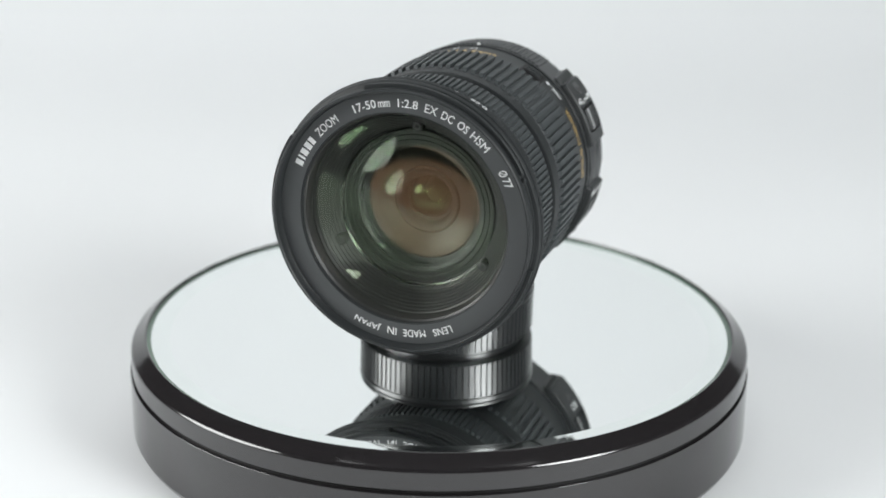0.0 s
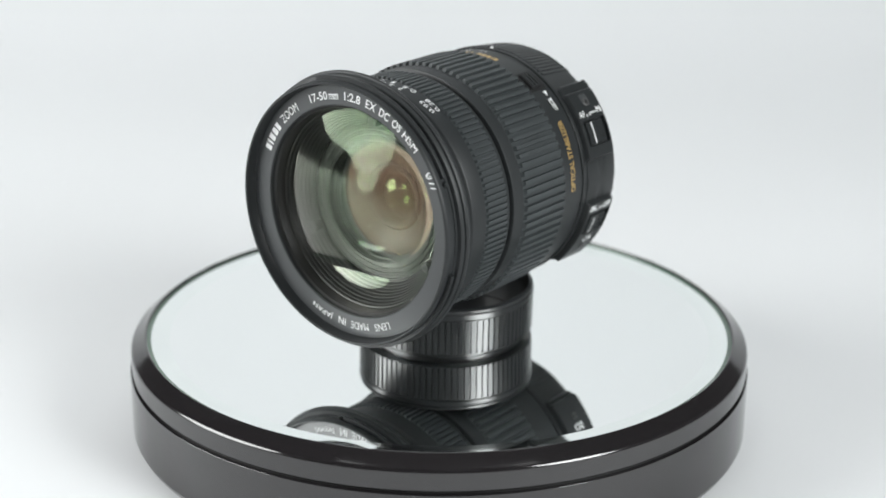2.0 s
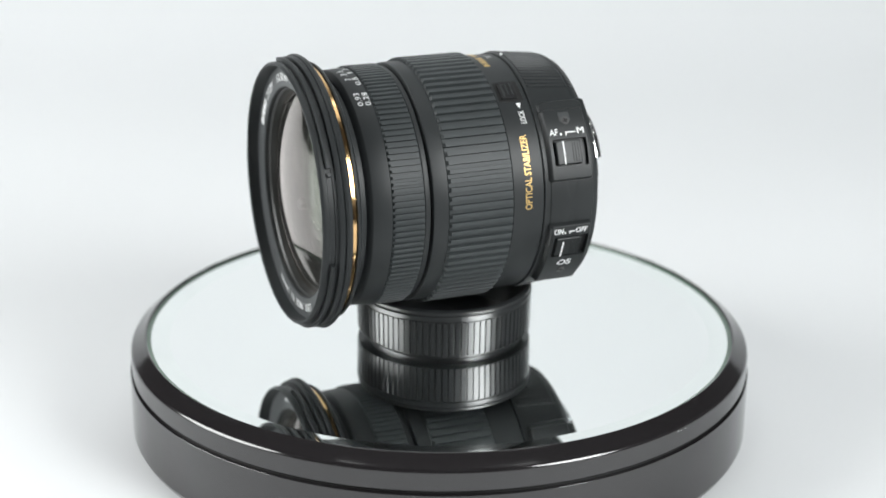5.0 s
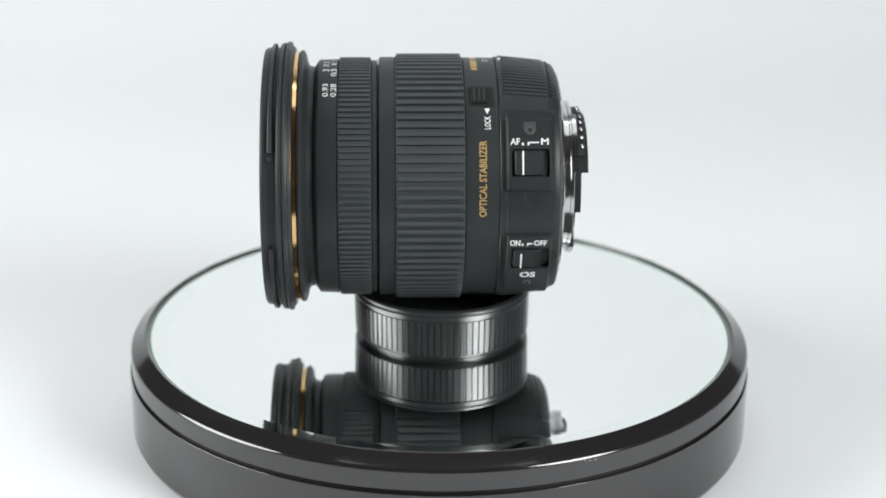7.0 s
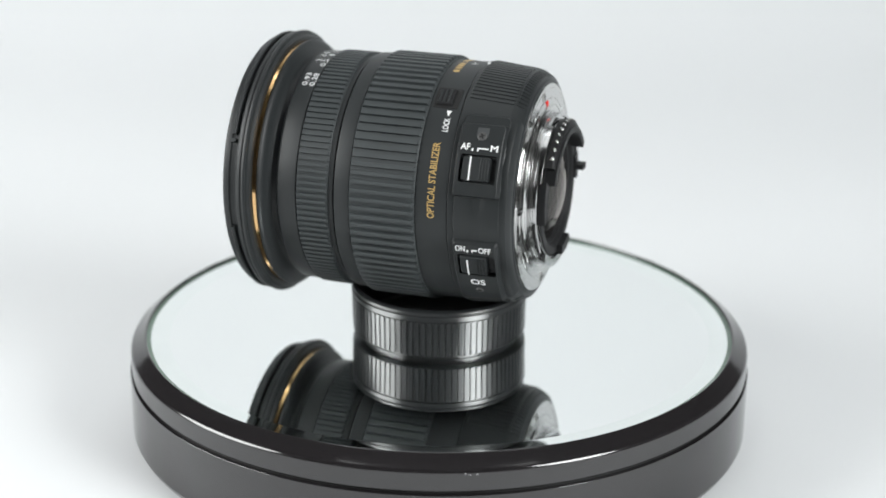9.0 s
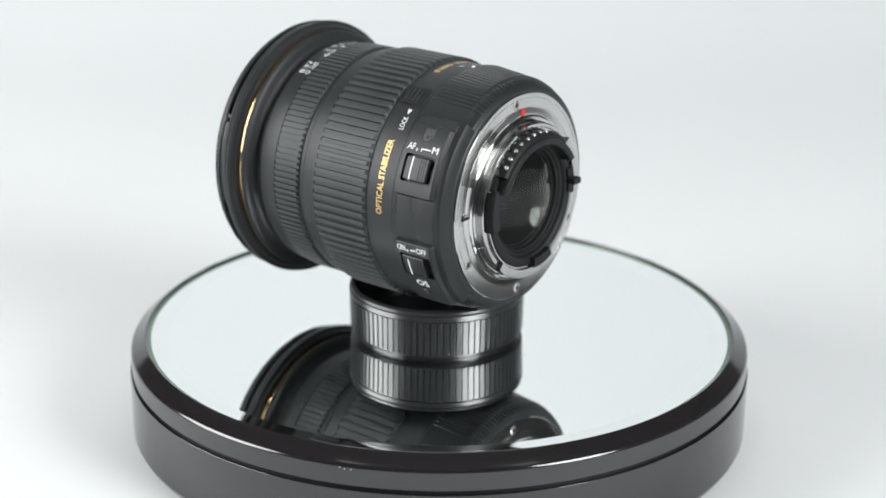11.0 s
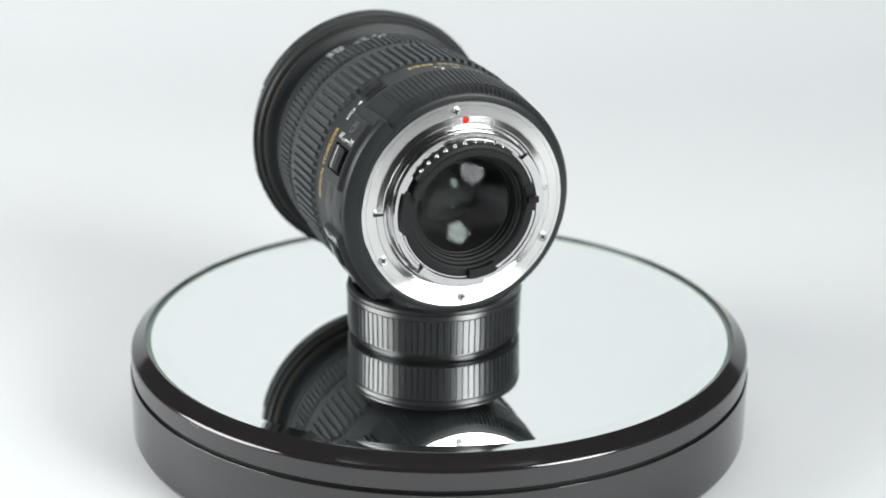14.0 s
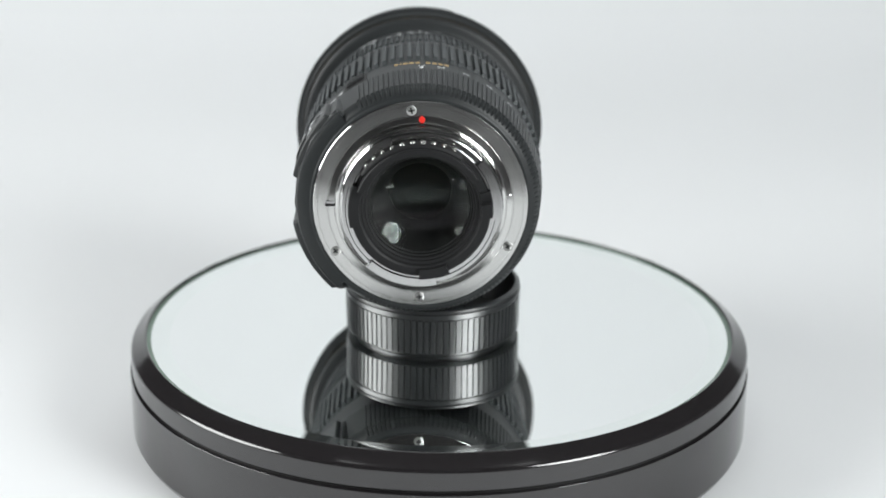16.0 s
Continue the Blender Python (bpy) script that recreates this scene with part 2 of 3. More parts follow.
def lettering(text, place, mat, parent, bold=0.012, name="lettering", label=""):
    """place(u, v) puts a point of the line of type, 0 to 1 along and up, on the surface."""
    spiky = any(c in text for c in "MNX")
    vs, fs = type_mesh(text, 0.0 if spiky else bold)
    wide = 0.55 * bold / max(1, 0.62 * len(text))
    bm = bmesh.new()
    for k, du in enumerate((-wide, 0.0, wide) if spiky else (0.0,)):
        lift = 1 + 0.0003 * k
        bv = [bm.verts.new((p[0] - 0.00001 * k, p[1] * lift, p[2] * lift)) for p in (place(u + du, v) for u, v in vs)]
        for f in fs:
            try:
                bm.faces.new([bv[i] for i in f])
            except ValueError:
                pass
    return part(name, bm, mat, parent, label)


def bars(cells, place, mat, parent, name="lettering", label=""):
    """Plain bars in place of a word: cells of (u0, u1, v0, v1)."""
    bm = bmesh.new()
    for u0, u1, v0, v1 in cells:
        n, m = 4, 6
        g = [[bm.verts.new(place(u0 + (u1 - u0) * i / n, v0 + (v1 - v0) * k / m)) for i in range(n + 1)] for k in range(m + 1)]
        for a, b in zip(g, g[1:]):
            for i in range(n):
                bm.faces.new((a[i], a[i + 1], b[i + 1], b[i]))
    return part(name, bm, mat, parent, label)


def along(s0, s1, p0, p1, r):
    """Type that reads along the axis, upright towards larger phi."""
    return lambda u, v: xaxis(s0 + (s1 - s0) * u, p0 + (p1 - p0) * v, r)


def around(s0, s1, p0, p1, r):
    """Type that reads round the body, its head towards the front: from p0 to p1, feet at s1, head at s0."""
    return lambda u, v: xaxis(s1 + (s0 - s1) * v, p0 + (p1 - p0) * u, r)


def on_face(p0, p1, r0, r1, s):
    """Type on the front ring, from p0 to p1, feet at radius r0."""
    return lambda u, v: xaxis(s, p0 + (p1 - p0) * u, r0 + (r1 - r0) * v)


def disc_at(origin, normal, profile, seg=20):
    """A small turned thing: profile of (height, radius) round a normal at a point, closed at the top."""
    bm = bmesh.new()
    q = Vector(normal).to_track_quat("Z", "Y").to_matrix()
    o = Vector(origin)
    rows = []
    for h, r in profile:
        rows.append([bm.verts.new(o + q @ Vector((r * MM * math.cos(2 * math.pi * i / seg), r * MM * math.sin(2 * math.pi * i / seg), h * MM))) for i in range(seg)])
    for a, b in zip(rows, rows[1:]):
        for j in range(seg):
            bm.faces.new((a[j], a[(j + 1) % seg], b[(j + 1) % seg], b[j]))
    bm.faces.new(rows[-1])
    bm.faces.new(rows[0])
    return bm


def cross_at(origin, normal, size, width, h0, h1, turn=20):
    """The cross recess of a screw as two thin bars."""
    bm = bmesh.new()
    q = Vector(normal).to_track_quat("Z", "Y").to_matrix()
    o = Vector(origin)
    for a in (turn, turn + 90):
        c, s = math.cos(radians(a)), math.sin(radians(a))
        rows = []
        for h in (h0, h1 + (0.01 if a == turn else 0)):
            rows.append([bm.verts.new(o + q @ Vector(((x * c - y * s) * MM, (x * s + y * c) * MM, h * MM))) for x, y in ((-size, -width), (size, -width), (size, width), (-size, width))])
        bm.faces.new(rows[1])
        for j in range(4):
            bm.faces.new((rows[0][j], rows[0][(j + 1) % 4], rows[1][(j + 1) % 4], rows[1][j]))
    return bm


def screw(parent, s, phi, r, normal, size, mat, turn=20, label=""):
    o = xaxis(s, phi, r)
    head = part("screw", disc_at(o, normal, [(-0.4, size), (0.12, size), (0.24, size * 0.86)]), mat, parent, label)
    # Black bars on the head paint the shade of the cross recess.
    part("cross_recess", cross_at(o, normal, size * 0.62, size * 0.17, 0.1, 0.28, turn), SHADE, head)
    return head


def outward(phi):
    a = radians(phi)
    return (0, -math.cos(a), math.sin(a))


# ---- setting: white sheet, room ----
def build_setting():
    bm = bmesh.new()
    prof = [(-0.30, 0.0), (0.0, 0.0), (0.40, 0.0)]
    for i in range(1, 17):
        a = radians(90 * i / 16)
        prof.append((0.40 + 0.45 * math.sin(a), 0.45 - 0.45 * math.cos(a)))
    prof += [(0.85, 0.9), (0.85, 1.9)]
    xs = [-0.8 + 1.6 * i / 12 for i in range(13)]
    grid = [[bm.verts.new((x, y, z)) for x in xs] for y, z in prof]
    for a, b in zip(grid, grid[1:]):
        for j in range(12):
            bm.faces.new((a[j], a[j + 1], b[j + 1], b[j]))
    tagged(finish("ground", bm, PAPER, sharp=60), "seamless white paper sheet sweeping up behind the turntable", "backdrop", kind="structure")

    def slab(name, x0, x1, y0, y1, z0, z1):
        b = bmesh.new()
        bmesh.ops.create_cube(b, size=1)
        bmesh.ops.scale(b, vec=(x1 - x0, y1 - y0, z1 - z0), verts=b.verts)
        bmesh.ops.translate(b, vec=((x0 + x1) / 2, (y0 + y1) / 2, (z0 + z1) / 2), verts=b.verts)
        return tagged(finish(name, b, WALL), "plain grey painted studio surface", "wall", kind="structure")

    slab("wall_north", -2.2, 2.2, 1.2, 1.3, -0.75, 2.1)
    slab("wall_south", -2.2, 2.2, -2.3, -2.2, -0.75, 2.1)
    slab("wall_east", 2.2, 2.3, -2.3, 1.3, -0.75, 2.1)
    slab("wall_west", -2.3, -2.2, -2.3, 1.3, -0.75, 2.1)
    slab("ceiling", -2.3, 2.3, -2.3, 1.3, 2.1, 2.2)
    slab("table_top", -1.72, 1.72, -0.33, 0.9, -0.75, -0.004)
    slab("floor", -2.3, 2.3, -2.3, 1.3, -0.85, -0.75)


# ---- turntable ----
def build_turntable():
    table = tagged(new("turntable"), "round glossy black display turntable with a mirror top", "turntable")
    base = part("base", ring([(-30.5, 60), (-30.5, 98.4), (-30.1, 99.1), (-28.6, 99.7), (-28.3, 100.0), (-9.08, 100.0), (-9.02, 99.95), (-9.1, 60)], zaxis, 192), GLOSS, table, "glossy black plastic base with a chamfered foot")
    base.matrix_basis = pose(0, 0, ZT)
    # The gap's shade is put into this ring's black colour.
    foot = part("groove", ring([(-9.1, 60), (-9.1, 98.6), (-7.9, 98.6), (-7.9, 60)], zaxis, 128), SHADE, table, "gap between platter and base, coloured black for its shade")
    foot.matrix_basis = pose(0, 0, ZT)
    platter = part("platter", ring([(-8.0, 62), (-8.0, 99.2), (-7.7, 99.5), (-2.75, 99.5), (-2.63, 99.5), *[(-2.6 + 1.6 * math.sin(radians(a)), 97.9 + 1.6 * math.cos(radians(a))) for a in (0, 8, 16, 24, 32, 40, 48, 57)],
                                      (-1.22, 98.71), (1.33, 95.35), (1.42, 95.25), (1.72, 94.95), (1.8, 94.75), (1.6, 94.45), (-3.0, 94.4), (-3.0, 62)], zaxis, 192), GLOSS, table, "glossy black platter with a sloping rim", sharp=40)
    bm = ring([(-2.5, 0.0), (0.0, 0.0), (0.0, 40.0), (0.0, 87.2), (-2.5, 87.2)][1:4], zaxis, 192, closed=False)
    bmesh.ops.remove_doubles(bm, verts=bm.verts, dist=1e-6)
    part("mirror", bm, MIRROR, platter, "flat round mirror glass")
    part("mirror_bevel", ring([(0.0, 87.2), (0.85, 94.4), (-2.5, 94.4), (-2.5, 87.2)], zaxis, 192), BEVEL, platter, "narrow bevelled mirror edge, tinted faintly green for reflected green", sharp=3)
    part("glass_edge", ring([(0.62, 92.9), (0.95, 93.5), (0.98, 94.42), (-2.0, 94.42), (-2.0, 92.9)], zaxis, 192), GREENGLINT, platter, "thin edge of the mirror, coloured green for reflected glints")
    for a, z in ((2.4, -2.45), (3.2, -2.75), (4.3, -2.8)):
        p = zaxis(z, a, 99.5)
        part("dust_speck", disc_at(p, (p[0], p[1], 0), [(-0.05, 0.16), (0.06, 0.14), (0.1, 0.07)], 7), WHITEINK, platter, "pale dust speck")
    return table, platter


# ---- ribbed cap that carries the lens ----
def build_cap():
    cap = tagged(new("lens_cap"), "black ribbed plastic lens cap, open side up, standing on the mirror", "lens cap")
    shell = ribbed([(0.0, 22.0), (0.0, 24.6), (0.2, 24.8), (2.0, 24.9), (2.1, 27.2), (2.35, 27.5), (12.4, 27.75), (13.2, 27.75), (13.35, 27.8), (13.6, 27.8), (13.75, 28.2), (15.0, 28.3), (15.2, 28.2), (15.35, 27.75), (15.65, 27.7), (15.8, 28.05), (16.45, 28.0), (16.9, 27.3), (17.0, 26.7), (16.7, 26.2), (3.0, 25.6), (2.6, 25.0), (2.6, 22.0)],
                   [0, 0, 0, 0, 0.5, 0.42, 0.40, 0.40, 0, 0, 0, 0, 0, 0, 0, 0, 0, 0, 0, 0, 0, 0, 0], 88, 0.86, zaxis, 0.75)
    part("shell", shell, CAP, cap, "black moulded cap shell with upright grip ribs", sharp=24)
    part("cap_floor", ring([(0.3, 0.01), (0.3, 22.3), (2.6, 22.3), (2.6, 0.01)], zaxis, 96), CAP, cap)
    return cap


# ---- the lens ----
def build_lens():
    lens = tagged(new("camera_lens"), "black zoom lens with ribbed rings and chrome mount on a cap", "camera lens")
    P = lambda name, bm, mat, label="", parent=lens, sharp=32: part(name, bm, mat, parent, label, sharp)

    # front ring with hood bayonet
    front = P("front_ring", ring([(8.2, 30), (-0.6, 32.0), (-1.0, 32.0), (-1.15, 32.4), (-1.35, 38.3), (-1.9, 38.6), (-4.6, 38.7), (-4.95, 38.95), (-4.95, 39.35), (-4.5, 39.75), (-4.0, 39.85),
                                  (-2.9, 39.85), (-2.7, 39.5), (-1.3, 39.5), (-1.1, 39.85), (-0.4, 39.9), (-0.1, 40.9), (0.3, 41.2), (1.1, 41.3), (1.5, 41.0), (1.7, 41.5), (2.4, 41.75), (3.0, 41.5), (3.2, 40.4), (4.0, 39.9), (4.1, 39.0), (4.2, 30)], seg=192), BODY, "satin black front ring with fine grooves")
    for a in (24, 144, 264):
        P("hood_bayonet_rail", ring([(-2.65, 39.4), (-2.65, 40.9), (-2.35, 41.1), (-1.75, 41.1), (-1.45, 40.9), (-1.45, 39.4)], seg=30, a0=a + 3, a1=a + 82), BODY, parent=front)
        P("hood_stop", disc_at(xaxis(-2.0, a + 0.4, 39.4), outward(a), [(0, 0.75), (1.2, 0.75), (1.4, 0.55)]), BODY, parent=front)
    P("name_ring", ring([(-1.28, 32.35), (-1.48, 38.2), (-0.9, 38.2), (-0.9, 32.35)], seg=160), RINGFACE, "satin grey-black name ring", front)
    fs = -1.46
    words = [("ZOOM", 138.6, 125.0), ("17-50", 115.2, 103.3), ("mm", 102.2, 96.2), ("1:2.8", 92.2, 82.2), ("EX", 78.6, 72.5), ("DC", 70.0, 63.8), ("OS", 61.4, 55.6), ("HSM", 53.4, 43.0), ("\u00d8", 31.8, 28.7), ("77", 27.6, 23.0)]
    for text, a, b in words:
        hi = 35.6 if text == "mm" else 36.35
        lettering(text, on_face(a, b, 33.85, hi, fs), WHITEINK, front)
    bars([(0.0, 0.17, 0, 1), (0.24, 0.31, 0, 1), (0.38, 0.56, 0, 1), (0.62, 0.8, 0, 1), (0.85, 1.0, 0, 1)], on_face(157.6, 142.0, 33.85, 36.35, fs), WHITEINK, front, label="white printed bars in place of a maker's mark")
    for text, a, b in (("LENS", -63.8, -73.8), ("MADE", -78.0, -89.5), ("IN", -93.0, -97.6), ("JAPAN", -101.4, -115.0)):
        lettering(text, on_face(a, b, 33.95, 36.2, fs), WHITEINK, front)

    # gold band and the flare behind it
    P("gold_band", ring([(4.1, 30), (4.1, 38.55), (4.3, 38.75), (5.4, 38.7), (5.6, 38.5), (5.6, 30)], seg=192), GOLD, "polished gold decorative band")
    P("front_flare", ring([(5.6, 30), (5.6, 38.3), (5.85, 39.0), (6.5, 39.05), (6.9, 38.7), (7.3, 37.8), (7.5, 36.6), (8.0, 34.8), (8.6, 34.2), (10.1, 34.0), (10.2, 30)], seg=160), BODY, "black flared collar")
    # distance scale
    P("distance_scale", ring([(10.1, 30), (10.1, 34.0), (10.4, 34.6), (11.3, 35.9), (11.7, 36.1), (17.2, 36.3), (17.3, 30)], seg=160), BODY, "smooth black distance scale ring")
    rs = 36.36
    for text, s0, s1, p0, p1 in (("0.93", 12.9, 14.6, 57.8, 66.6), ("0.28", 15.3, 17.0, 57.8, 66.6)):
        lettering(text, around(s0, s1, p0, p1, rs - 0.05), WHITEINK, lens, 0.006)
    for text, s0, s1, p0, p1 in (("2", 12.9, 14.7, 77.6, 80.2), ("3", 12.9, 14.7, 83.5, 86.1), ("5", 12.9, 14.7, 88.8, 91.4), ("0.5", 15.3, 17.0, 73.0, 80.5), ("1", 15.3, 17.0, 86.0, 87.6), ("2", 15.3, 17.0, 92.2, 94.8)):
        lettering(text, around(s0, s1, p0, p1, rs - 0.05), WHITEINK, lens, 0.01)
    bars([(0, 1, 0.2, 0.8)], around(13.0, 14.6, 99.0, 101.0, rs), GREYINK, lens)
    # focus ring
    b = ribbed([(17.3, 30), (17.3, 35.9), (17.5, 36.1), (17.85, 36.1), (26.95, 36.1), (27.2, 36.1), (27.4, 35.9), (27.4, 30)], [0, 0, 0, 0.75, 0.75, 0, 0, 0], 124, 0.55, taper=0.82)
    P("focus_ring", b, RUBBER, "black rubber focus ring with fine ribs")
    P("spacer_ring", ring([(27.4, 30), (27.4, 35.7), (27.7, 35.95), (29.0, 35.95), (29.2, 35.6), (29.25, 34.6), (29.7, 34.6), (29.7, 30)], seg=160), BODY, "black spacer ring with a groove")
    P("front_barrel", ring([(29.65, 30), (29.65, 36.4), (29.9, 36.85), (30.3, 36.95), (34.4, 37.0), (34.5, 30)], seg=160), BODY, "smooth black barrel band")
    # zoom ring
    b = ribbed([(34.5, 30), (34.5, 36.8), (34.7, 37.0), (35.1, 37.0), (54.5, 37.0), (54.8, 37.0), (55.0, 36.8), (55.0, 30)], [0, 0, 0, 1.0, 1.0, 0, 0, 0], 89, 0.54, taper=0.84)
    P("zoom_ring", b, RUBBER, "broad black rubber zoom ring with long ribs")
    # scale band
    P("rear_barrel", ring([(55.0, 30), (55.0, 36.6), (55.3, 36.85), (64.9, 36.7), (65.1, 36.4), (65.15, 30)], seg=160), BODY, "smooth black barrel band with printed marks")
    rb = 36.86
    lettering("OPTICAL STABILIZER", around(58.95, 61.2, -1.5, 33.8, rb), GOLDINK, lens, 0.02, label="gold printed lettering")
    lettering("LOCK", around(60.65, 62.5, 39.2, 46.0, rb), WHITEINK, lens, 0.02)
    bm = bmesh.new()
    rows = [[bm.verts.new(xaxis(61.55 + (q - 1.5) / 1.5 * 0.85 * (1 - 0.94 * k / 5), 50.0 - 2.9 * k / 5, rb + 0.08)) for q in range(4)] for k in range(6)]
    for a, b in zip(rows, rows[1:]):
        for q in range(3):
            bm.faces.new((a[q], a[q + 1], b[q + 1], b[q]))
    P("lock_mark", bm, WHITEINK)
    bars([(0.0, 0.07, 0, 1), (0.1, 0.13, 0, 1), (0.16, 0.24, 0, 1), (0.27, 0.36, 0, 1), (0.39, 0.47, 0, 1), (0.58, 0.66, 0, 1), (0.69, 0.78, 0, 1), (0.81, 0.89, 0, 1), (0.92, 1, 0, 1)], around(57.4, 59.3, 77.5, 103.5, rb), GOLDINK, lens, label="gold printed bars in place of a maker's mark")
    for text, p0, p1 in (("17", 89.0, 92.4), ("24", 98.0, 101.6)):
        lettering(text, around(61.2, 62.8, p0, p1, rb - 0.03), WHITEINK, lens)
    for p0, p1 in ((110.5, 113.5), (123.0, 126.0), (136.0, 139.0)):
        bars([(0, 0.44, 0, 1), (0.56, 1, 0, 1)], around(61.2, 62.7, p0, p1, rb - 0.03), GREYINK, lens)
    # zoom lock slider in its slot
    # The slot is not cut: a black plate on the barrel paints its shade.
    slot = P("lock_slot", plate(56.0, 63.8, 51.2, 63.8, 35.5, 36.95, rad=0.6, slope=0.05, edge=0.08), SHADE, "zoom lock slot, a black plate in place of its shade")
    b = plate(56.6, 62.2, 52.4, 62.6, 36.5, 37.7, rad=0.5, slope=0.35, edge=0.15)
    P("lock_slider", b, BAFFLE, "black zoom lock slider", slot)
    for i in range(3):
        P("slider_ridge", plate(57.4 + 1.4 * i, 58.3 + 1.4 * i, 53.6, 61.5, 37.5, 38.0, rad=0.2, slope=0.15, edge=0.08), PLASTIC, parent=slot)
    # rear body with fine ribs
    rear = P("rear_body", ribbed([(65.15, 30), (65.15, 36.9), (65.4, 37.1), (66.3, 37.1), (66.7, 37.05), (79.6, 35.75), (80.0, 35.7), (80.5, 35.45), (80.8, 35.4), (82.9, 34.2), (83.3, 33.8), (83.7, 33.0), (83.75, 30)],
                                 [0, 0, 0, 0, 0.32, 0.32, 0, 0, 0.3, 0.3, 0, 0, 0], 146, 0.7, a0=57, a1=300), PLASTIC, "black tapering rear body with fine moulded ribs")
    P("index_dot", disc_at(xaxis(66.3, 90.4, 37.1), outward(90.4), [(0, 0.5), (0.42, 0.5), (0.5, 0.4)]), WHITEINK, "white index dot", rear)
    # switch panel
    P("switch_panel", plate(65.5, 82.6, -52, 51, 35.0, 37.6, rad=2.5, slope=1.3, edge=0.5), PLASTIC, "raised black switch panel", rear)
    P("panel_end", ring([(79.5, 30), (79.5, 36.4), (80.6, 37.2), (81.9, 37.15), (82.7, 36.7), (83.4, 35.4), (83.72, 33.3), (83.72, 30)], seg=40, a0=-47, a1=49), PLASTIC, "smooth rounded end of the switch panel", rear)

    def switch(pl, hole, ph, top, knob, bar, tall):
        pad = P("switch_pad", plate_with_well(*pl, 37.2, top, hole, 1.5, rad=1.1, slope=0.6, edge=0.3), PLASTIC, "raised black switch pad", sharp=25)
        h = hole
        P("well_floor", plate(h[0], h[1], h[2], h[3], top - 1.7, top - 1.4, rad=0.6, slope=0.05, edge=0.05), BAFFLE, "", pad)
        b0, b1 = knob
        k = P("switch_knob", plate(b0, b1, ph[0], ph[1], top - 1.5, top + 0.3, rad=0.7, slope=0.35, edge=0.25), PLASTIC, "black sliding switch", pad)
        for i in range(4):
            s = b1 - 3.3 + i * 0.85
            P("knob_ridge", plate(s, s + 0.5, ph[0] + 0.6, ph[1] - 0.6, top + 0.1, top + 0.42, rad=0.12, slope=0.1, edge=0.06), PLASTIC, "", k)
        bars([(0, 1, 0, 1)], along(bar - 0.25, bar + 0.25, tall[0], tall[1], top + 0.36), WHITEINK, k, "index_line", "white index line")
        return pad

    t1 = 38.75
    pad = switch((66.5, 80.9, 10.2, 44.4), (68.3, 79.4, 16.9, 29.2), (17.4, 28.7), t1, (68.9, 77.6), 71.6, (17.9, 28.2))
    r1 = t1 + 0.06
    lettering("AF", along(67.95, 70.7, 31.0, 33.9, r1), WHITEINK, pad, 0.02)
    lettering("M", along(77.0, 79.1, 31.0, 33.9, r1), WHITEINK, pad, 0.08)
    bars([(0, 1, 0, 1)], along(71.3, 71.85, 30.7, 31.9, r1), WHITEINK, pad, "position_mark")
    bars([(0, 0.13, 0, 1), (0.13, 1, 0.62, 1)], along(73.0, 76.4, 30.7, 32.3, r1), WHITEINK, pad, "position_mark")
    P("screw_recess", plate(72.0, 75.6, 37.0, 41.6, t1 - 0.4, t1 + 0.06, rad=0.35, slope=0.05, edge=0.04), RINGFACE, "small grey notch above the screw", pad)
    screw(pad, 73.8, 37.5, t1 + 0.05, outward(37.5), 1.35, DARKSTEEL, 25, "small black screw")
    t2 = 38.95
    pad = switch((66.7, 80.9, -48.0, -9.4), (68.6, 79.9, -27.4, -15.8), (-27.0, -16.2), t2, (69.0, 77.6), 71.6, (-26.9, -18.4))
    r2 = t2 + 0.06
    lettering("ON", along(68.2, 71.1, -14.4, -11.5, r2), WHITEINK, pad, 0.07)
    lettering("OFF", along(75.2, 79.0, -14.4, -11.6, r2), WHITEINK, pad, 0.02)
    bars([(0, 1, 0, 1)], along(71.6, 72.1, -14.5, -13.3, r2), WHITEINK, pad, "position_mark")
    bars([(0, 0.2, 0, 1), (0.2, 1, 0.55, 1)], along(73.1, 74.9, -14.5, -13.0, r2), WHITEINK, pad, "position_mark")
    lettering("OS", along(71.6, 76.2, -33.6, -29.9, r2), WHITEINK, pad, 0.03)
    screw(pad, 73.9, -37.4, t2 + 0.05, outward(-37.4), 1.15, DARKSTEEL, 25, "small black screw")

    # mount
    P("rear_collar", ring([(83.0, 28), (83.0, 33.3), (83.6, 33.2), (84.0, 32.6), (84.05, 28)], seg=160), BODY, "black collar round the mount")
    mount = P("mount_flange", ring([(83.9, 22.0), (83.9, 31.9), (84.3, 31.9), (84.5, 31.7), (84.5, 30.75), (84.42, 30.68), (84.42, 30.5), (84.5, 30.44), (84.5, 27.75), (84.35, 27.66), (84.35, 27.42), (84.62, 27.3), (84.86, 25.7), (84.7, 25.6), (84.7, 25.35), (85.0, 25.2), (85.3, 24.7), (85.0, 22.0), (83.9, 22.0)], seg=192), CHROME, "chrome bayonet mount with turned face", sharp=25)
    P("bayonet_barrel", ring([(84.8, 20.75), (84.8, 23.9), (85.2, 23.9), (85.5, 23.6), (85.9, 23.6), (86.0, 23.2), (87.2, 23.2), (87.4, 23.5), (88.2, 23.5), (88.4, 23.2), (88.4, 22.3), (87.9, 22.1), (87.9, 21.4), (88.8, 21.2), (88.8, 20.8)], seg=160), STEEL, "polished chrome bayonet barrel with stepped rings", mount, 20)
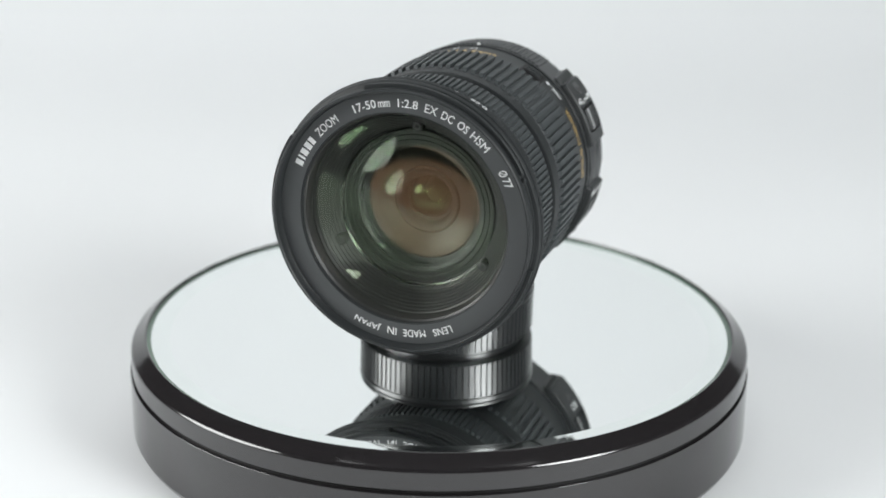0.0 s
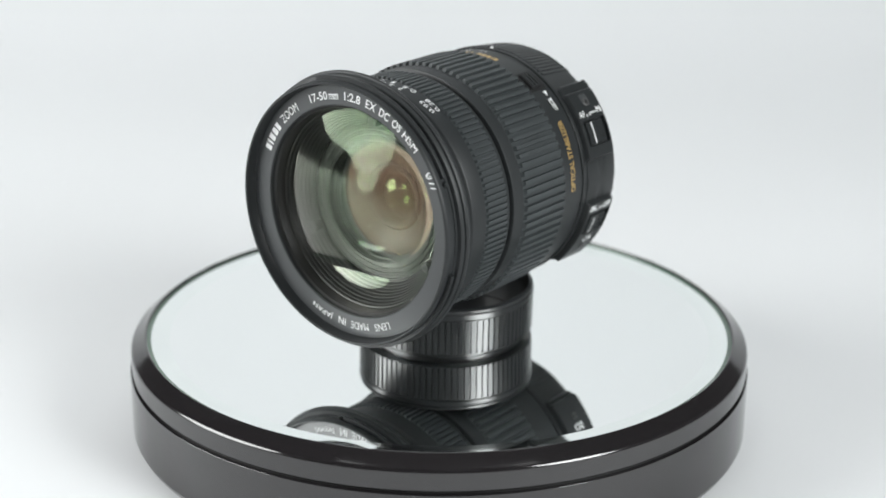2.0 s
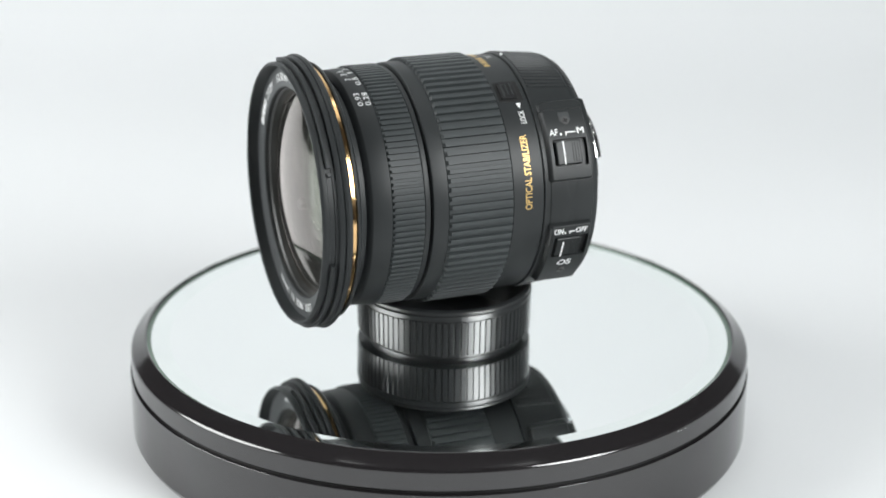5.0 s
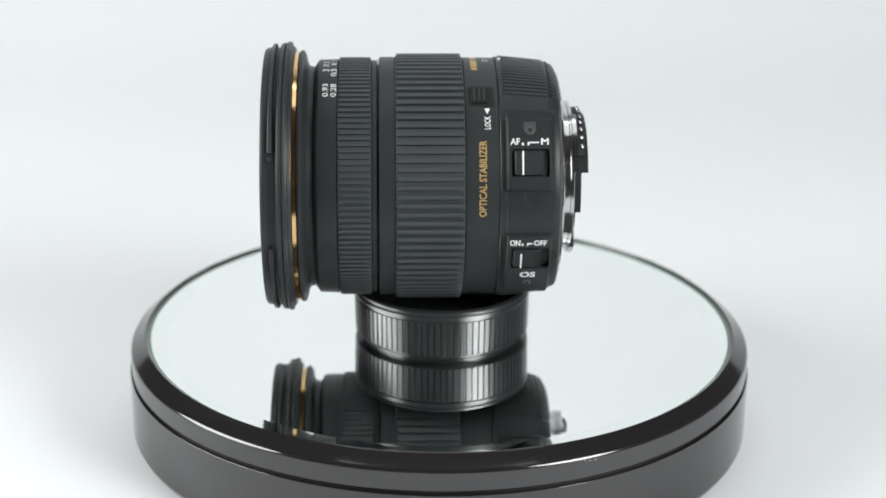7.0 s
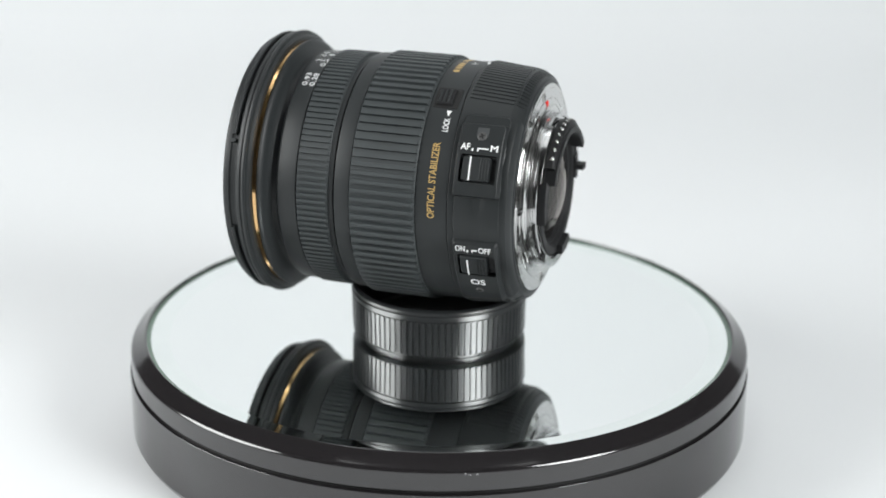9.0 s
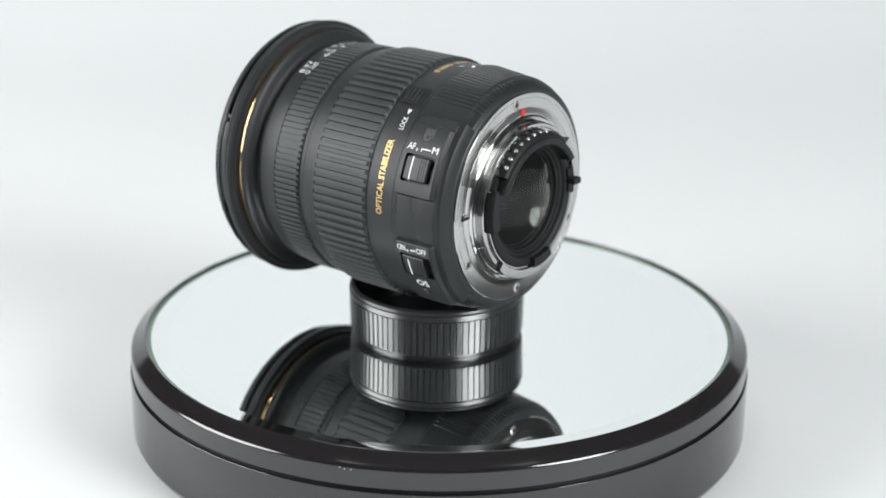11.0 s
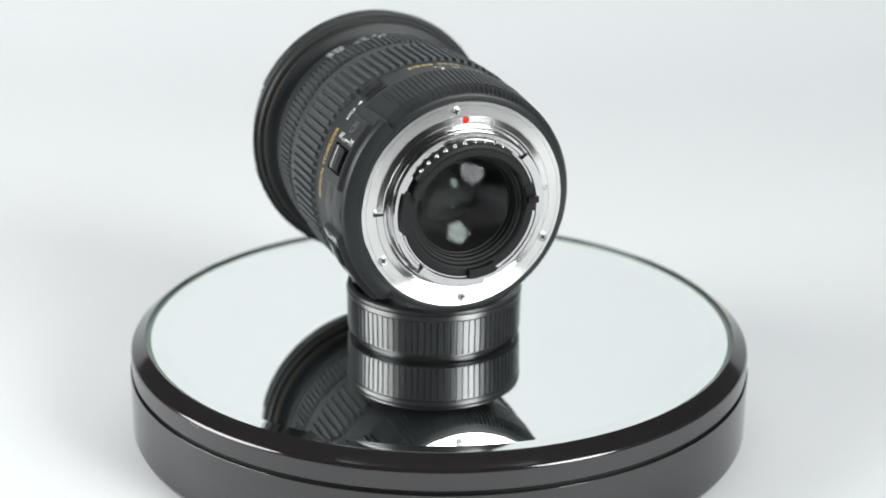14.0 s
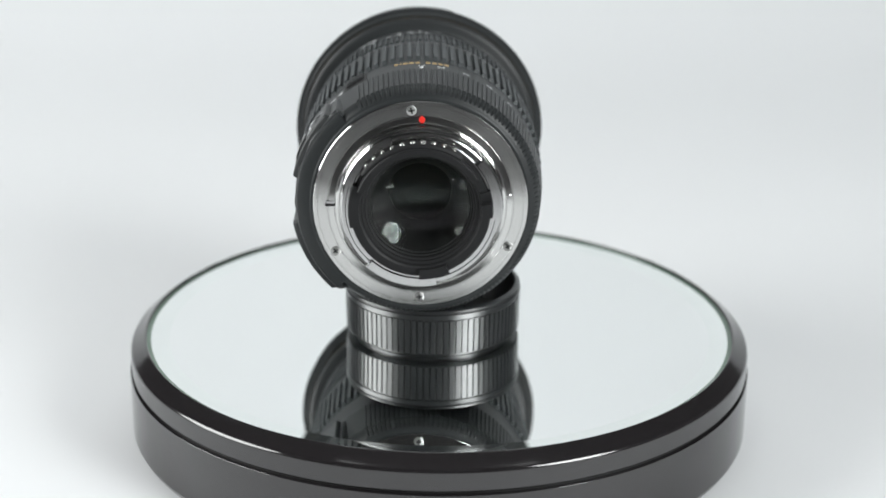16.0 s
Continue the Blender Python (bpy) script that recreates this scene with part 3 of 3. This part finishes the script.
    for a0, a1 in ((20, 68), (140, 188), (258, 312)):
        P("bayonet_tab", ring([(87.9, 21.5), (87.9, 23.9), (88.1, 24.1), (89.3, 24.1), (89.5, 23.9), (89.5, 21.5)], seg=24, a0=a0, a1=a1), STEEL, "chrome bayonet tab", mount)
    for a, tn in ((84.6, 10), (-29.6, 40), (-89.4, 0), (206.4, 25)):
        screw(mount, 84.5, a, 29.2, (1, 0, 0), 1.5, SCREWSTEEL, tn, "small steel cross-head screw")
    # A black block on the flange paints the shade of the slot.
    P("locking_slot", ring([(84.3, 25.3), (84.93, 25.3), (84.93, 28.3), (84.3, 28.3)], seg=4, a0=-0.6, a1=1.3), SHADE, "locking pin slot, a black patch in place of its shade", mount)
    P("locking_pin", ring([(84.3, 25.5), (84.98, 25.5), (84.98, 28.1), (84.3, 28.1)], seg=4, a0=1.3, a1=3.0), STEEL, "bright edge of the locking slot", mount)
    P("mount_pin", disc_at(xaxis(84.76, 174.0, 26.4), (1, 0, 0), [(-0.2, 0.8), (0.35, 0.8), (0.5, 0.6)]), STEEL, "small steel pin", mount)
    P("red_dot", disc_at(xaxis(84.76, 90.8, 26.4), (1, 0, 0), [(-0.3, 0.95), (0.20, 0.95), (0.26, 0.85)]), RED, "red enamel index dot", mount)
    # rear baffle and contacts
    baffle = P("rear_baffle", ring([(85.0, 15.9), (85.0, 20.7), (88.8, 20.6), (89.2, 20.3), (89.3, 19.8), (89.3, 18.3), (88.9, 17.7), (88.0, 17.3), (87.8, 16.6), (87.2, 16.3), (87.0, 15.85), (85.0, 15.75)], seg=144), BAFFLE, "matt black rear baffle")
    P("baffle_wall", ring([(88.6, 17.6), (88.6, 19.7), (92.6, 19.7), (92.9, 19.4), (92.9, 17.9), (92.6, 17.5)], seg=48, a0=20, a1=148), BAFFLE, "black rear wall arc", baffle)
    P("baffle_step", ring([(87.0, 19.0), (87.0, 21.4), (90.4, 21.4), (90.6, 21.2), (90.6, 18.2), (87.0, 18.2)], seg=20, a0=-14, a1=22), BAFFLE, "", baffle)
    P("baffle_step", ring([(87.0, 19.0), (87.0, 21.2), (90.9, 21.2), (91.1, 21.0), (91.1, 18.2), (87.0, 18.2)], seg=20, a0=-114, a1=-89), BAFFLE, "", baffle)
    P("aperture_lever", ring([(88.5, 18.0), (88.5, 21.0), (92.6, 21.0), (92.6, 19.0), (92.2, 18.0)], seg=6, a0=172, a1=177), BAFFLE, "small black lever", baffle)
    P("baffle_step", ring([(87.0, 19.0), (87.0, 21.3), (89.8, 21.3), (90.0, 21.1), (90.0, 18.2), (87.0, 18.2)], seg=16, a0=163, a1=186), BAFFLE, "", baffle)
    block = P("contact_block", ring([(86.6, 19.5), (86.6, 21.2), (91.2, 21.3), (91.6, 21.1), (92.0, 20.6), (92.2, 20.0), (92.2, 19.5)], seg=48, a0=34, a1=126), BAFFLE, "black contact block", baffle)
    for i in range(10):
        a = 42 + 8.3 * i
        # Black strips on the block paint the shade of the contact grooves.
        P("contact_groove", ring([(88.6, 20.9), (88.6, 21.38), (91.25, 21.42), (91.8, 21.0), (91.8, 20.5)], seg=4, a0=a - 2.3, a1=a + 2.3), SHADE, "", block)
        P("contact_pin", disc_at(xaxis(90.9, a, 21.2), (0.6, outward(a)[1], outward(a)[2]), [(-0.4, 0.68), (0.28, 0.68), (0.48, 0.52), (0.6, 0.25)], 14), PIN, "", block)

    # rear glass
    def dome(s, r, rise, mat, name, label, rings=14, seg=96):
        """A cap of a sphere that bulges along the axis by rise at its middle."""
        bm = bmesh.new()
        R = (r * r + rise * rise) / (2 * abs(rise))
        sg = 1 if rise > 0 else -1
        prev = None
        for i in range(rings + 1):
            q = r * (1 - i / rings)
            d = sg * (math.sqrt(R * R - q * q) - (R - abs(rise)))
            if q > 1e-6:
                row = [bm.verts.new(xaxis(s + d, 360 * j / seg, q)) for j in range(seg)]
            else:
                row = [bm.verts.new(xaxis(s + d, 0, 0))]
            if prev:
                for j in range(seg):
                    if len(row) > 1:
                        bm.faces.new((prev[j], prev[(j + 1) % seg], row[(j + 1) % seg], row[j]))
                    else:
                        bm.faces.new((prev[j], prev[(j + 1) % seg], row[0]))
            prev = row
        ob = P(name, bm, mat, label, sharp=80)
        ob.visible_shadow = False
        return ob

    dome(86.4, 15.75, 4.3, GLASS_REAR, "rear_element", "bulging rear glass with a violet coating")
    dome(84.5, 14.6, -5.2, GLASS_BLUE, "inner_rear_element", "blue-grey coated inner glass")
    dome(72.5, 9.7, 4.4, GLASS_BLUE, "inner_rear_element", "violet-coated inner glass")
    P("rear_tube", ring([(70.0, 0.02), (70.0, 9.5), (76.0, 10.5), (80.0, 12.8), (84.4, 14.6), (84.6, 15.0), (85.6, 15.2), (85.8, 15.6), (86.6, 15.75), (86.6, 16.2), (70.0, 16.2), (69.0, 0.02)], seg=96), BAFFLE, "black inside of the rear barrel")

    # front glass and the stepped barrel seen through it
    stairs = [(0.0, 31.9), (0.6, 31.3), (3.2, 30.4)]
    s, r = 3.4, 30.0
    while s < 11.0:
        stairs += [(s, r), (s + 0.8, r - 0.42), (s + 0.86, r - 0.62)]
        s, r = s + 1.0, r - 0.70
    stairs += [(11.4, 24.9), (11.6, 24.3), (13.0, 23.9), (13.3, 23.4)]
    barrel = P("stepped_barrel", ring(stairs + [(14.2, 23.2), (14.2, 34), (0.0, 33.5)], seg=144), INNER, "dark stepped inner barrel", sharp=20)
    P("inner_ring", ring([(13.2, 23.7), (12.9, 23.5), (12.9, 23.1), (13.4, 22.9), (13.5, 21.6), (13.25, 21.45), (13.3, 21.2), (13.8, 21.1), (13.95, 19.9), (13.7, 19.75), (13.75, 19.5), (14.3, 19.4), (14.5, 18.3), (15.0, 17.6), (15.6, 17.5), (15.6, 24.0), (13.2, 24.0)], seg=128), INNER, "dark inner retaining ring")
    for a in (-33, 87, 207):
        P("screw_boss", disc_at(xaxis(7.3, a, 26.2), (-1, 0, 0), [(-4.0, 1.75), (-0.15, 1.75), (0.0, 1.55)]), INNER, "small round boss", barrel)
        screw(barrel, 7.2, a, 26.2, (-1, 0, 0), 1.2, DARKSTEEL, 15, "small inner screw")
    P("inner_cone", ring([(15.5, 17.7), (16.2, 17.2), (17.6, 15.2), (17.8, 14.7), (19.2, 12.8), (19.4, 12.3), (20.4, 11.0), (20.4, 18.5), (15.5, 18.5)], seg=96), INNER, "dark inner cone with steps", sharp=20)
    P("inner_retainer", ring([(20.4, 11.2), (20.0, 10.9), (19.7, 10.4), (19.9, 9.9), (20.6, 8.8), (21.4, 8.5), (21.4, 11.2)], seg=96), PLASTIC, "glossy inner retaining ring", sharp=50)
    P("inner_tube", ring([(21.2, 8.6), (24.0, 8.0), (24.3, 7.2), (30.0, 6.0), (34.0, 5.0), (34.0, 0.02), (35.0, 0.02), (35.0, 11.0), (21.2, 11.0)], seg=72), BAFFLE, "black inner tube")
    dome(2.2, 30.75, -5.4, GLASS_FRONT, "front_element", "large bulging front glass with a green coating")
    def cap_profile(edge, r, rise, n=16):
        """Points of a bulging cap from the axis to its edge, as (s, radius)."""
        R = (r * r + rise * rise) / (2 * rise)
        return [(edge - (math.sqrt(R * R - q * q) - (R - rise)), q) for q in [0.02 + (r - 0.02) * k / n for k in range(n + 1)]]

    meniscus = cap_profile(10.0, 24.2, 6.2) + [(12.9, 23.4)] + cap_profile(12.95, 18.0, 7.4)[::-1]
    ob = P("second_element", ring(meniscus, seg=128), GLASS_GREEN, "thick curved second glass with a green coating", sharp=40)
    ob.visible_shadow = False
    dome(15.2, 17.4, 0.9, GLASS_AMBER, "inner_element", "amber-coated inner glass")
    dome(21.2, 8.4, -3.2, GLASS_SPOT, "inner_element", "small green-coated inner glass")
    dome(25.5, 6.6, 3.2, GLASS_SPOT, "inner_element", "small green-coated inner glass")
    dome(28.0, 5.4, -3.0, GLASS_SPOT, "inner_element", "small green-coated inner glass")
    return lens


build_setting()
turntable, platter = build_turntable()
lens_cap = build_cap()
camera_lens = build_lens()


def motions():
    times = [0.5 * i for i in range(33)]
    walk(platter, [(t, pose(0, 0, ZT, 0, 0, turned(t))) for t in times])
    walk(lens_cap, [(t, pose(0, 0, 0, 0, 0, turned(t)) @ pose(0.0023, -0.0002, ZT + 0.00001)) for t in times])
    walk(camera_lens, [(t, pose(0, 0, 0, 0, 0, turned(t)) @ pose(-0.010545, -0.048343, ZT + 0.053555, 0, 0, 70.09)) for t in times])


motions()
